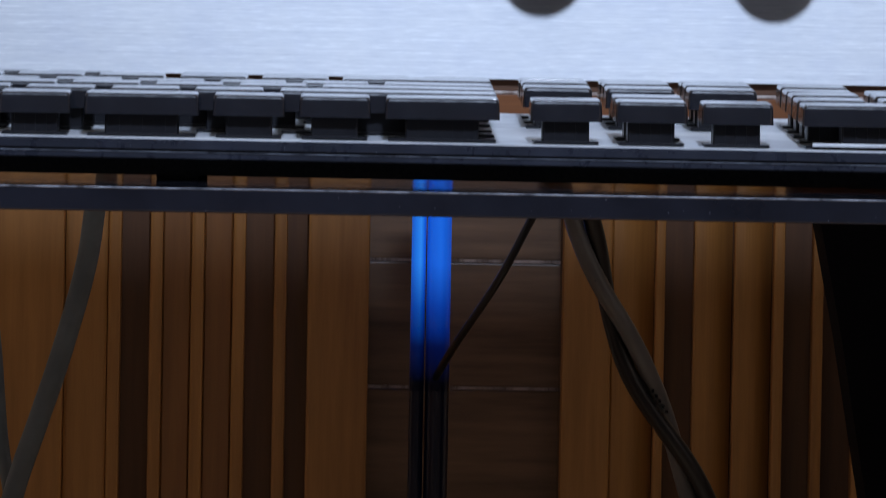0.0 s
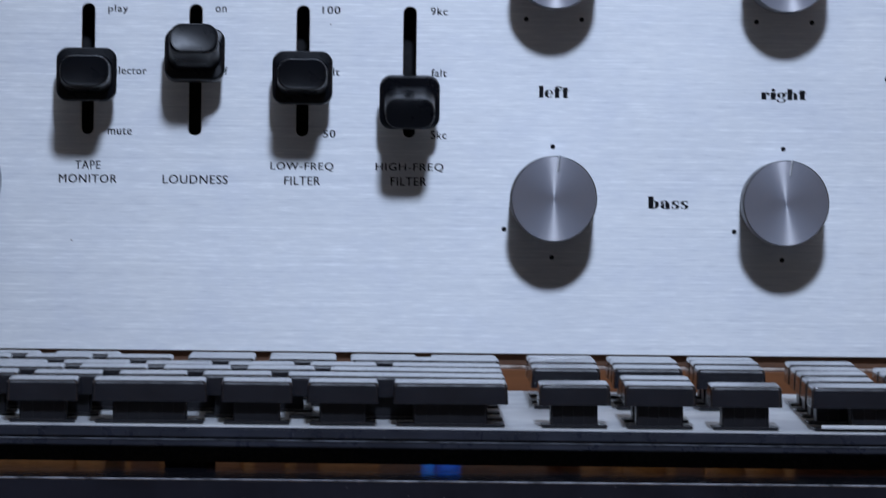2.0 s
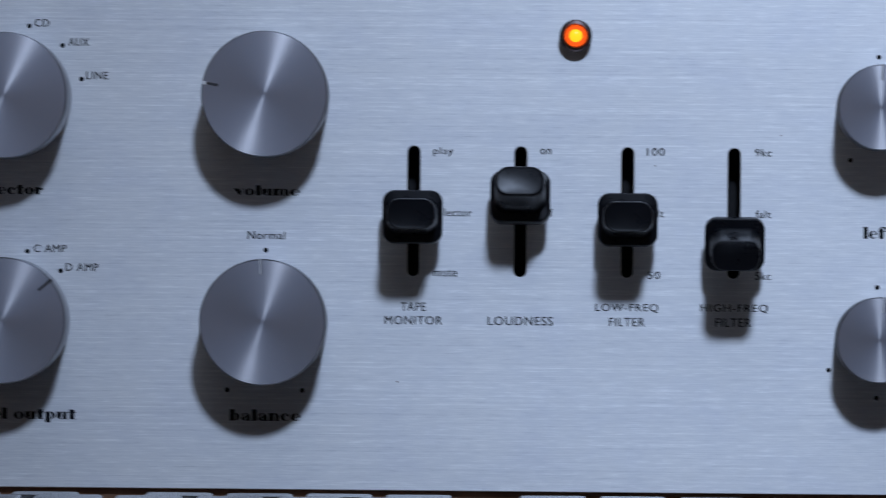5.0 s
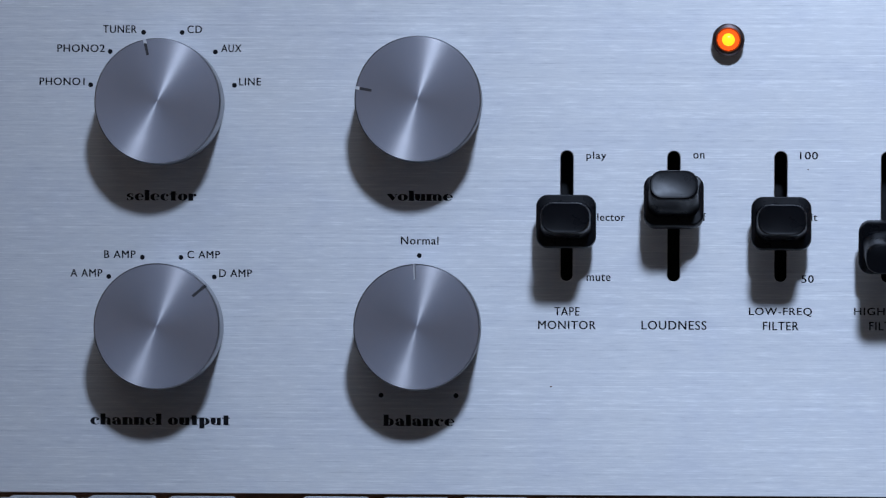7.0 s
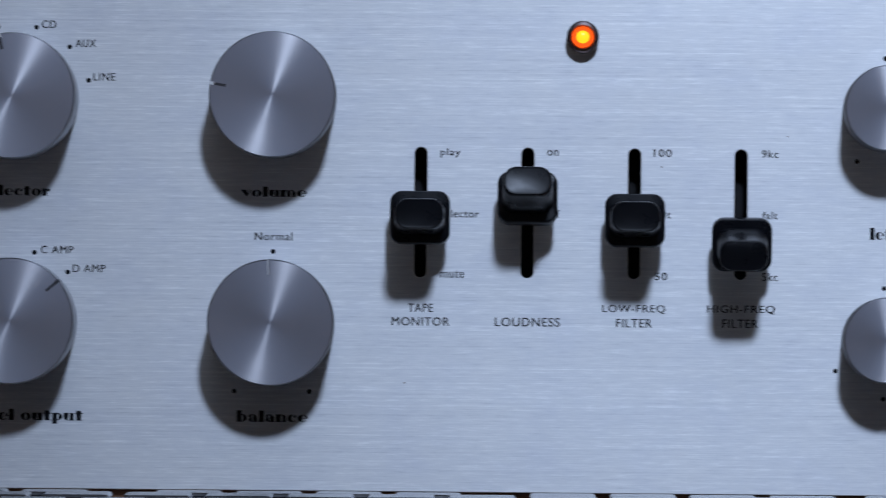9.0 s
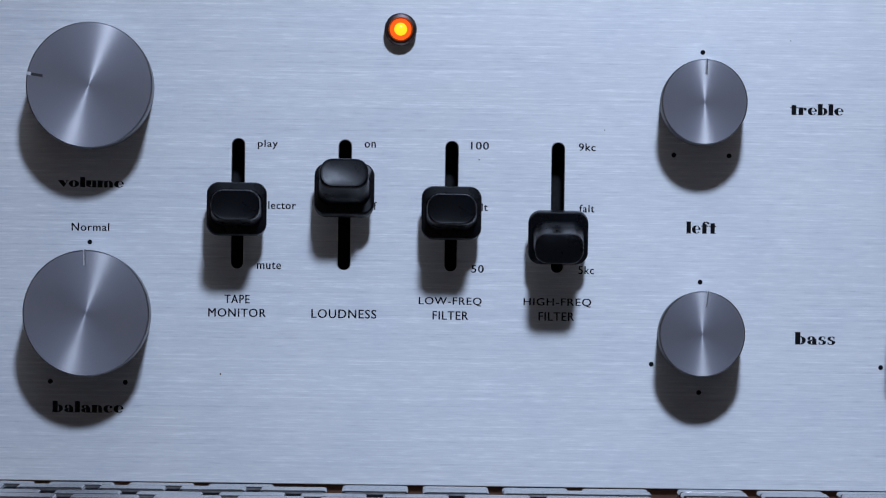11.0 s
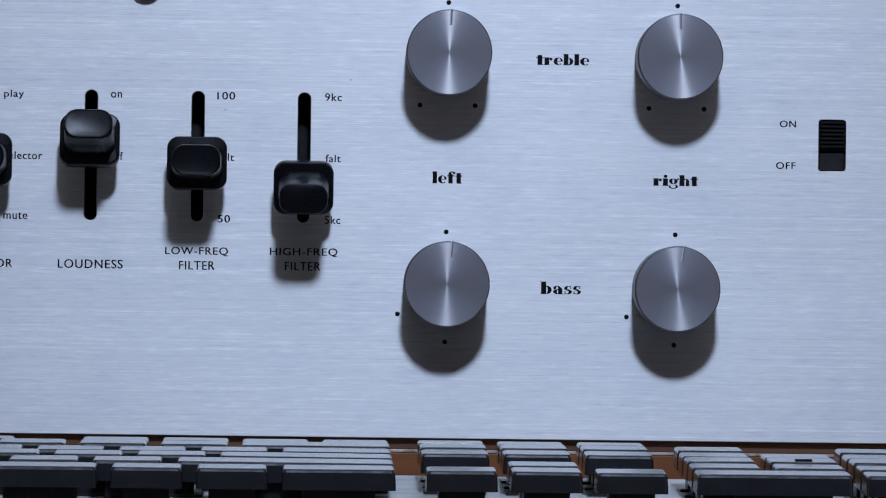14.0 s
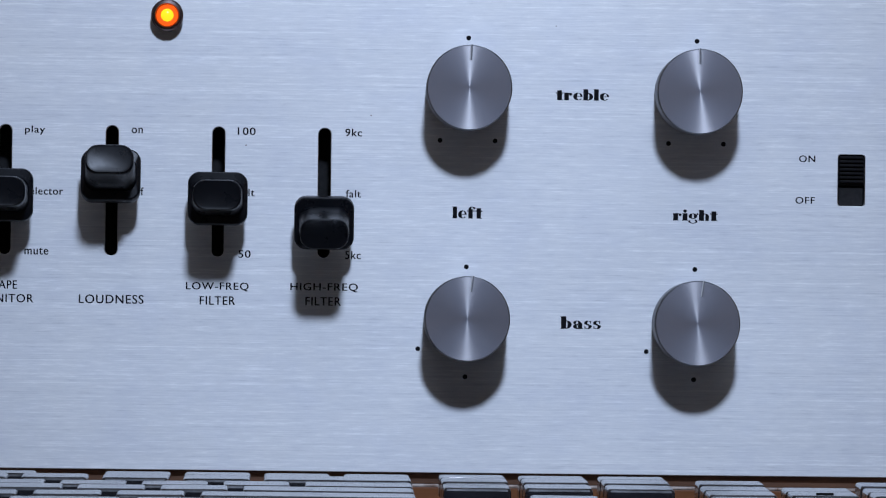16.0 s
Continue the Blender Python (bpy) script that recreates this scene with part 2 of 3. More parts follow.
def box(x0, x1, y0, y1, z0, z1, bevel=0.0, segments=2):
    bm = bmesh.new()
    bmesh.ops.create_cube(bm, size=1)
    bmesh.ops.scale(bm, vec=(x1 - x0, y1 - y0, z1 - z0), verts=bm.verts)
    bmesh.ops.translate(bm, vec=((x0 + x1) / 2, (y0 + y1) / 2, (z0 + z1) / 2), verts=bm.verts)
    if bevel:
        bmesh.ops.bevel(bm, geom=bm.edges[:], offset=bevel, segments=segments, profile=0.6, affect="EDGES")
    return bm


def lathe(profile, steps=96):
    """Rings of (radius, y) about the y axis; a radius of 0 closes an end."""
    bm = bmesh.new()
    rings = []
    for r, y in profile:
        if r == 0:
            rings.append([bm.verts.new((0, y, 0))])
        else:
            rings.append([bm.verts.new((r * math.cos(2 * math.pi * i / steps), y, r * math.sin(2 * math.pi * i / steps))) for i in range(steps)])
    for a, b in zip(rings, rings[1:]):
        for i in range(steps):
            j = (i + 1) % steps
            if len(a) == 1:
                bm.faces.new((a[0], b[i], b[j]))
            elif len(b) == 1:
                bm.faces.new((a[i], b[0], a[j]))
            else:
                bm.faces.new((a[i], b[i], b[j], a[j]))
    return bm


def round_rect(w, h, r, n=6):
    pts = []
    for cx, cz, a0 in ((w / 2 - r, h / 2 - r, 0), (-w / 2 + r, h / 2 - r, 90), (-w / 2 + r, -h / 2 + r, 180), (w / 2 - r, -h / 2 + r, 270)):
        for i in range(n + 1):
            a = radians(a0 + 90 * i / n)
            pts.append((cx + r * math.cos(a), cz + r * math.sin(a)))
    return pts


def loft(sections, close=True):
    """Sections: (points, y, shift_z). All with the same number of points."""
    bm = bmesh.new()
    rings = [[bm.verts.new((x, y, z + dz)) for x, z in pts] for pts, y, dz in sections]
    n = len(rings[0])
    for a, b in zip(rings, rings[1:]):
        for i in range(n):
            bm.faces.new((a[i], b[i], b[(i + 1) % n], a[(i + 1) % n]))
    if close:
        bm.faces.new(rings[0])
        bm.faces.new(rings[-1])
    return bm


def tube(points, radius, sides=14, flat=1.0, twist=0.0):
    """A swept cable through points; flat squeezes it, twist turns the squeeze along it (degrees in all)."""
    bm = bmesh.new()
    pts = [Vector(p) for p in points]
    fine = []
    for i in range(len(pts) - 1):
        p0, p1, p2, p3 = pts[max(i - 1, 0)], pts[i], pts[i + 1], pts[min(i + 2, len(pts) - 1)]
        for k in range(10):
            t = k / 10
            fine.append(0.5 * ((2 * p1) + (p2 - p0) * t + (2 * p0 - 5 * p1 + 4 * p2 - p3) * t * t + (3 * p1 - p0 - 3 * p2 + p3) * t ** 3))
    fine.append(pts[-1])
    rings = []
    for i, p in enumerate(fine):
        d = (fine[min(i + 1, len(fine) - 1)] - fine[max(i - 1, 0)]).normalized()
        u = d.cross(Vector((0, 1, 0))).normalized()
        v = d.cross(u)
        a0 = radians(twist) * i / (len(fine) - 1)
        ring = []
        for k in range(sides):
            a = 2 * math.pi * k / sides
            c, s = math.cos(a) * radius, math.sin(a) * radius * flat
            ring.append(bm.verts.new(p + u * (c * math.cos(a0) - s * math.sin(a0)) + v * (c * math.sin(a0) + s * math.cos(a0))))
        rings.append(ring)
    for a, b in zip(rings, rings[1:]):
        for k in range(sides):
            bm.faces.new((a[k], b[k], b[(k + 1) % sides], a[(k + 1) % sides]))
    bm.faces.new(rings[0])
    bm.faces.new(rings[-1])
    return bm


# ---- the room: unseen shell added to shape bounced light ----
X0, X1, Y0, Y1, Z0, Z1 = -1.7, 1.6, -2.7, 0.72, -0.85, 1.55
tagged(link("floor", box(X0, X1, Y0, Y1, Z0 - 0.1, Z0), FLOOR), "unseen pale wooden floor that bounces light up", "floor", kind="structure")
tagged(link("ceiling", box(X0, X1, Y0, Y1, Z1, Z1 + 0.1), CEILING), "unseen ceiling, kept dull to limit bounced light", "ceiling", kind="structure")
for name, b in (("wall_north", (X0, X1, Y1, Y1 + 0.1, Z0, Z1)), ("wall_south", (X0, X1, Y0 - 0.1, Y0, Z0, Z1)), ("wall_west", (X0 - 0.1, X0, Y0, Y1, Z0, Z1)), ("wall_east", (X1, X1 + 0.1, Y0, Y1, Z0, Z1))):
    tagged(link(name, box(*b), DIM_WALL if name == "wall_south" else WALL), "unseen room wall, toned for bounced light", "wall", kind="structure")

# ---- desk: shelf board, sides and black keyboard tray ----
DX0, DX1 = -0.62, 0.52
desk = thing("desk", (0, 0, 0), "brown wooden desk with a chipped pale front edge", "desk")
part("desktop", box(DX0, DX1, 0.0, 0.11, -0.0628, -0.0551, 0.0004), DESK, desk)
part("edge_strip", box(DX0, DX1, -0.0002, 0.012, -0.0551, -0.0544, 0.0002), EDGE, desk, "pale chipped laminate edge")
for sx in (DX0 - 0.018, DX1):
    part("side_panel", box(sx, sx + 0.018, -0.23, 0.36, Z0, -0.0544, 0.0006), DESK, desk)

tray = thing("keyboard_tray", (0, 0, 0), "glossy black glass keyboard tray under the desk edge", "keyboard tray")
# thin pale strip added as the edge's highlight
part("front_edge", box(DX0, DX1, -0.2339, -0.2335, -0.0739, -0.07350, 0.00015, 1), EDGE_GLINT, tray, "pale glass edge, painted highlight broken by wear")
part("glass_plate", box(DX0, DX1, -0.2337, -0.015, -0.0788, -0.0736, 0.0005, 2), TRAY, tray)

# ---- wooden slatted doors and dark planks behind ----
def flute(x0, x1, steps=10):
    """An upright board, proud at its left edge and rounded back towards its right."""
    outline = [(x0, 0.004), (x0, -0.0055), (x0 + 0.0006, -0.006)]
    outline += [(x0 + 0.0026 + (x1 - x0 - 0.0026) * k / steps, 0.0035 - 0.0095 * math.cos(math.pi / 2 * k / steps)) for k in range(steps + 1)]
    outline.append((x1, 0.004))
    bm = bmesh.new()
    low, top = ([bm.verts.new((x, y, z)) for x, y in outline] for z in (0.0, 1.0))
    for i in range(len(outline)):
        j = (i + 1) % len(outline)
        bm.faces.new((low[i], low[j], top[j], top[i]))
    bm.faces.new(low)
    bm.faces.new(top)
    return bm


def slatted_door(xl, xr, ridges, flats, label, boards=(), flutes=()):
    """Recessed back board with narrow ridges and flat stiles in front of it."""
    door = thing("slatted_door", ((xl + xr) / 2, 0.66, Z0), label, "slatted door", "slatted doors")
    ox, oz = (xl + xr) / 2, Z0
    # the recess's shade is in this board's colour
    part("back_board", box(xl - ox, xr - ox, 0.004, 0.016, 0, 1.0), SLAT_SHADE, door, "recessed board with shade painted into its colour")
    for a, b in ridges:
        part("slat", box(a - ox, b - ox, -0.006, 0.004, 0, 1.0, 0.0012, 2), SLAT, door)
    for a, b, y in flats:
        part("stile", box(a - ox, b - ox, y, 0.004, 0, 1.0, 0.0012, 2), SLAT, door)
    for a, b in boards:
        part("board", box(a - ox, b - ox, -0.003, 0.004, 0, 1.0, 0.0005, 1), SLAT_HALF_SHADE, door, "board with part shade painted into its colour")
    for a, b in flutes:
        part("fluted_board", flute(a - ox, b - ox), SLAT, door, "board rounded off to one side")
    return door


MM = 0.001
left_ridges = [(-0.1294 + k * 0.0144, -0.1249 + k * 0.0144) for k in range(5)]
slatted_door(-0.32, -0.0386, left_ridges, [(-0.32, -0.1446, -0.010), (-0.1445, -0.1295, -0.004), (-0.0600, -0.0386, -0.007)], "brown wooden door with narrow vertical ridges and flat stiles", [(-0.1104, -0.1008), (-0.0960, -0.0864)])
right_ridges = [(0.0611, 0.0645), (0.1022, 0.1061), (0.1159, 0.1198), (0.1303, 0.1342), (0.1447, 0.1486)]
slatted_door(0.0288, 0.32, right_ridges, [(0.0288, 0.0458, -0.008), (0.16, 0.32, -0.008)], "brown wooden door with uneven vertical ridges", (), [(0.0459, 0.0610), (0.0745, 0.0882), (0.0885, 0.1020)])

planks = thing("plank_panel", (0, 0.69, Z0), "dark brown horizontal planks with pale worn edges", "plank panel")
zs = [-0.0330, -0.0780, -0.1225, -0.1674, -0.2123, -0.2572]
for za, zb in zip(zs, zs[1:]):
    part("plank", box(-0.045, 0.036, -0.006, 0.01, zb - Z0 + 0.0004, za - Z0 - 0.0004, 0.0008, 2), PLANK, planks)
    part("plank_edge", box(-0.043, 0.0359, -0.0066, -0.0062, zb - Z0 - 0.0004, zb - Z0 + 0.0007), PLANK_EDGE, planks, "pale worn plank edge")
part("lower_board", box(-0.045, 0.036, -0.006, 0.01, 0, zs[-1] - Z0), PLANK, planks)

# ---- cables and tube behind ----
# two tubes whose glow, fading out downwards, is painted into the material
blue_tube = thing("blue_tube", (-0.0185, 0.55, -0.10), "blue double tube, glow and fade to dark painted in", "light tube")
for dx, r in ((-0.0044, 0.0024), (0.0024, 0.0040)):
    part("tube", tube([(dx, 0, 0.055), (dx, 0, 0.0), (dx, 0, -0.03), (dx, 0, -0.06), (dx, 0, -0.10), (dx, 0, Z0 + 0.10)], r, 20), BLUE, blue_tube, "", True)

def strand(path, phase, amplitude, turns):
    """One of two strands wound round a path of points."""
    pts = [Vector(p) for p in path]
    out = []
    spans = [(b - a).length for a, b in zip(pts, pts[1:])]
    steps = 110
    for i in range(steps + 1):
        d = sum(spans) * i / steps
        a = phase + 2 * math.pi * turns * d
        k = 0
        while k < len(spans) - 1 and d > spans[k]:
            d -= spans[k]
            k += 1
        p = pts[k].lerp(pts[k + 1], d / spans[k])
        out.append(p + Vector((math.cos(a) * amplitude, math.sin(a) * amplitude, math.cos(a) * amplitude * 0.35)))
    return out


twisted = thing("twisted_cable", (0, 0, 0), "twisted black two-strand cable with painted sheen and small worn lettering", "cable")
WAY = [(0.0, 0.245, 0.02), (0.010, 0.34, 0.0), (0.018, 0.42, -0.06), (0.0262, 0.42, -0.0985), (0.0333, 0.42, -0.1205), (0.0440, 0.42, -0.1452), (0.0572, 0.42, -0.1699), (0.0640, 0.42, -0.1850), (0.080, 0.42, -0.23), (0.085, 0.42, -0.28), (0.085, 0.42, Z0)]
# one strand stays black, the other carries the painted sheen
for phase, strand_mat, strand_label in ((0.75 + math.pi, CABLE, "black strand"), (0.75, CABLE_SHEEN, "strand painted grey for the cable's sheen")):
    part("strand", tube(strand(WAY, phase, 0.0027, 10.0), 0.0028, 12), strand_mat, twisted, strand_label, True)
for k in range(5):
    bx, bz = 0.0488 + 0.00110 * k, -0.1515 - 0.00160 * k
    part("lettering_bar", box(bx, bx + 0.0008, 0.4146, 0.4176, bz - 0.0010, bz, 0.0001, 1), STEM, twisted, "small dark printed bar")

thin_cable = part("thin_cable", tube([(0.06, 0.245, 0.0), (0.045, 0.40, -0.02), (0.025, 0.5, -0.078), (0.0127, 0.5, -0.1019), (0.0021, 0.5, -0.1223), (-0.0130, 0.53, -0.1483), (-0.0185, 0.562, -0.165), (-0.0185, 0.565, -0.19), (-0.0185, 0.565, -0.23), (-0.0185, 0.565, -0.27), (-0.0185, 0.565, Z0)], 0.0013, 12), CABLE, None, "", True)
tagged(thin_cable, "thin black cable hanging in front of dark planks", "cable")
grey_cable = part("grey_cable", tube([(-0.115, 0.245, 0.0), (-0.12, 0.38, -0.02), (-0.1240, 0.45, -0.07), (-0.1272, 0.45, -0.101), (-0.1299, 0.45, -0.119), (-0.1366, 0.45, -0.1442), (-0.1435, 0.45, -0.1658), (-0.1511, 0.45, -0.1893), (-0.158, 0.45, -0.22), (-0.16, 0.45, -0.25), (-0.16, 0.45, -0.28), (-0.16, 0.45, Z0)], 0.0034, 14), CABLE_GREY, None, "", True)
tagged(grey_cable, "grey round cable hanging before the slatted door", "cable")
grey_cable_b = part("grey_cable", tube([(-0.19, 0.245, 0.0), (-0.18, 0.40, -0.03), (-0.1620, 0.46, -0.12), (-0.1559, 0.46, -0.1732), (-0.1529, 0.46, -0.1915), (-0.150, 0.46, -0.22), (-0.15, 0.46, -0.25), (-0.15, 0.46, -0.28), (-0.15, 0.46, Z0)], 0.0022, 12), CABLE_GREY, None, "", True)
tagged(grey_cable_b, "thinner grey cable crossing beside another grey cable", "cable")

bm = bmesh.new()
outline = [(0.0900, -0.05), (0.0995, -0.098), (0.1067, -0.134), (0.1151, -0.183), (0.135, -0.30), (0.22, Z0), (0.42, Z0), (0.42, -0.05)]
loops = [[bm.verts.new((x, y, z)) for x, z in outline] for y in (0.40, 0.44)]
for i in range(len(outline)):
    j = (i + 1) % len(outline)
    bm.faces.new((loops[0][i], loops[0][j], loops[1][j], loops[1][i]))
bm.faces.new(loops[0])
bm.faces.new(loops[1])
cabinet = part("black_case", bm, CLOTH, None)
tagged(cabinet, "matt black case with a slanted side on the floor", "case")

# ---- amplifier ----
amp = thing("amplifier", (0, 0, -0.0544), "silver brushed aluminium stereo amplifier in a walnut case", "amplifier")
AZ = 0.0544
PX0, PX1, PZ0, PZ1 = -0.300, 0.150, -0.0514, 0.108
SLOTS = [-0.1154, -0.0888, -0.0622, -0.0357]


def panel_mesh():
    cu = bpy.data.curves.new("panel_outline", "CURVE")
    cu.dimensions, cu.fill_mode, cu.extrude, cu.bevel_depth, cu.bevel_resolution = "2D", "BOTH", 0.0011, 0.0002, 1

    def spline(pts):
        s = cu.splines.new("POLY")
        s.points.add(len(pts) - 1)
        for p, (x, z) in zip(s.points, pts):
            p.co = (x, z, 0, 1)
        s.use_cyclic_u = True
    spline([(PX0, PZ0), (PX1, PZ0), (PX1, PZ1), (PX0, PZ1)])
    for x in SLOTS:
        spline([(x + a, 0.01805 + b) for a, b in round_rect(0.0034, 0.0328, 0.00169, 8)])
    spline([(0.0963 + a, 0.02278 + b) for a, b in round_rect(0.0070, 0.0132, 0.0009, 5)])
    ob = new("panel_outline", cu)
    dg = bpy.context.evaluated_depsgraph_get()
    me = bpy.data.meshes.new_from_object(ob.evaluated_get(dg))
    bpy.data.objects.remove(ob)
    bm = bmesh.new()
    bm.from_mesh(me)
    bmesh.ops.remove_doubles(bm, verts=bm.verts, dist=0.000002)
    bm.to_mesh(me)
    bm.free()
    me.transform(Matrix.Translation((0, 0.0013, AZ)) @ Matrix.Rotation(radians(90), 4, "X"))
    me.materials.clear()
    me.materials.append(PANEL)
    # the brushing runs along x, so the grain's u axis is upright
    uv = me.uv_layers.new(name="grain")
    for loop in me.loops:
        co = me.vertices[loop.vertex_index].co
        uv.data[loop.index].uv = (co.z, co.x + co.y * 0.1)
    return me


front = new("front_panel", panel_mesh())
front.parent = amp
part("case", box(PX0 + 0.004, PX1 - 0.004, 0.0182, 0.24, 0.0, PZ1 + AZ, 0.0008), WALNUT, amp, "dark walnut case")
part("bottom_rail", box(PX0 + 0.004, PX1 - 0.004, 0.0022, 0.018, 0.0, 0.0038, 0.0003), RAIL, amp, "dark walnut rail under the panel")
part("top_rail", box(PX0 + 0.004, PX1 - 0.004, 0.0028, 0.018, PZ1 + AZ - 0.004, PZ1 + AZ, 0.0003), WALNUT, amp)
for rx in (PX0 + 0.004, PX1 - 0.010):
    part("side_rail", box(rx, rx + 0.006, 0.0028, 0.018, 0.0042, PZ1 + AZ - 0.0042, 0.0003), WALNUT, amp)


# heavy display letters, in units of the height of a small x: fat stems, hairline joins
STEM_W, RISE = 0.56, 1.48


def slab(x0, x1, y0, y1):
    return [(x0, y0), (x1, y0), (x1, y1), (x0, y1)]


def bow(cx, cy, rx, ry, hx, hy, a0, a1, shift=0.0, steps=14):
    """Quads of a ring from angle a0 to a1: outer radii rx, ry, hole hx, hy with its centre moved sideways."""
    quads = []
    for i in range(steps):
        p, q = (radians(a0 + (a1 - a0) * k / steps) for k in (i, i + 1))
        quads.append([(cx + rx * math.cos(p), cy + ry * math.sin(p)), (cx + rx * math.cos(q), cy + ry * math.sin(q)),
                      (cx + shift + hx * math.cos(q), cy + hy * math.sin(q)), (cx + shift + hx * math.cos(p), cy + hy * math.sin(p))])
    return quads


def ball(cx, cy, r):
    return [[(cx + r * math.cos(k * math.pi / 6), cy + r * math.sin(k * math.pi / 6)) for k in range(12)]]


def upright(x, y0, y1, w=STEM_W):
    return [slab(x, x + w, y0, y1), slab(x - 0.06, x, y1 - 0.08, y1), slab(x - 0.06, x + w + 0.05, y0, y0 + 0.06)]


def arch(x):
    """The shoulder and second stem of n, m and h, from the first stem's edge."""
    return bow(x + 0.10, 0.56, 0.48, 0.44, 0.09, 0.36, 0, 150) + [slab(x + 0.17, x + 0.58, 0.0, 0.58), slab(x + 0.13, x + 0.63, 0.0, 0.06)]


def letter(c):
    """Polygons of one letter, and its width."""
    s = STEM_W
    if c == "l":
        return upright(0, 0, RISE), s
    if c == "i":
        return upright(0, 0, 1) + ball(s / 2, 1.30, 0.22), s
    if c == "b":
        return upright(0, 0, RISE) + bow(s, 0.5, 0.60, 0.5, 0.16, 0.42, -90, 90), s + 0.60
    if c == "p":
        return upright(0, -0.45, 1) + bow(s, 0.5, 0.60, 0.5, 0.16, 0.42, -90, 90), s + 0.60
    if c == "h":
        return upright(0, 0, RISE) + arch(s), s + 0.60
    if c == "n":
        return upright(0, 0, 1) + arch(s), s + 0.60
    if c == "m":
        return upright(0, 0, 1) + arch(s) + arch(s + 0.58), s + 1.18
    if c == "u":
        return [slab(0, s, 0.30, 1), slab(-0.06, 0, 0.92, 1), slab(0.68, 1.14, 0, 1), slab(0.60, 0.68, 0.92, 1), slab(1.14, 1.19, 0, 0.06)] + bow(0.56, 0.34, 0.56, 0.34, 0.14, 0.26, 180, 360), 1.16
    if c == "o":
        return bow(0.58, 0.5, 0.58, 0.5, 0.13, 0.43, 0, 360, 0.0, 24), 1.16
    if c == "c":
        return bow(0.56, 0.5, 0.56, 0.5, 0.24, 0.43, 60, 318, 0.14, 20) + ball(0.84, 0.74, 0.17), 1.02
    if c == "e":
        return bow(0.56, 0.5, 0.56, 0.5, 0.20, 0.43, 0, 322, 0.10, 24) + [slab(0.46, 1.10, 0.47, 0.54)], 1.10
    if c == "a":
        return bow(0.46, 0.68, 0.44, 0.32, 0.12, 0.25, 0, 165) + [slab(0.56, 1.02, 0.0, 0.70), slab(1.02, 1.10, 0, 0.07)] + ball(0.20, 0.70, 0.15) + bow(0.52, 0.29, 0.50, 0.29, 0.15, 0.21, 80, 285, 0.06), 1.08
    if c == "s":
        return bow(0.42, 0.70, 0.40, 0.30, 0.14, 0.23, 40, 215, 0.08) + bow(0.44, 0.30, 0.42, 0.30, 0.14, 0.23, 220, 395, -0.08) + [[(0.06, 0.58), (0.42, 0.42), (0.80, 0.40), (0.46, 0.62)]] + [slab(0.68, 0.78, 0.66, 0.98), slab(0.06, 0.16, 0.02, 0.34)], 0.86
    if c == "t":
        return [slab(0.14, 0.14 + s, 0, 1.30), slab(-0.02, 0.88, 0.86, 1.0), slab(0.14 + s, 0.86, 0, 0.07)], 0.86
    if c == "r":
        return upright(0, 0, 1) + ball(0.78, 0.78, 0.19) + bow(0.62, 0.60, 0.22, 0.38, 0.14, 0.28, 70, 170), 0.96
    if c == "f":
        return [slab(0.12, 0.12 + s, 0, 1.20), slab(-0.04, 0.92, 0.88, 1.0)] + bow(0.58, 1.14, 0.46, 0.36, 0.12, 0.26, 40, 180) + ball(0.88, 1.30, 0.15), 0.92
    if c == "g":
        return bow(0.50, 0.62, 0.50, 0.38, 0.12, 0.31, 0, 360, 0.0, 20) + ball(1.02, 0.90, 0.12) + bow(0.50, -0.10, 0.54, 0.30, 0.30, 0.20, 150, 420, 0.0, 18), 1.08
    # v
    return [[(-0.04, 1), (0.58, 1), (0.86, 0.42), (0.62, 0)], [(0.62, 0), (0.74, 0.10), (1.12, 1), (1.02, 1)], slab(0.88, 1.20, 0.93, 1.0)], 1.08


def heavy_word(words):
    """Points and faces of a word in the heavy letters."""
    points, faces, at = [], [], 0.0
    for c in words:
        if c == " ":
            at += 0.62
            continue
        shapes, width = letter(c)
        for shape in shapes:
            faces.append(list(range(len(points), len(points) + len(shape))))
            points += [(x + at, y, 0.0) for x, y in shape]
        at += width + 0.13
    return np.array(points), faces


def flat_text(words):
    cu = bpy.data.curves.new("words", "FONT")
    cu.body, cu.size, cu.extrude = words, 0.01, 0.00002
    cu.space_character = 1.12
    cu.resolution_u = 4
    return new("words", cu)


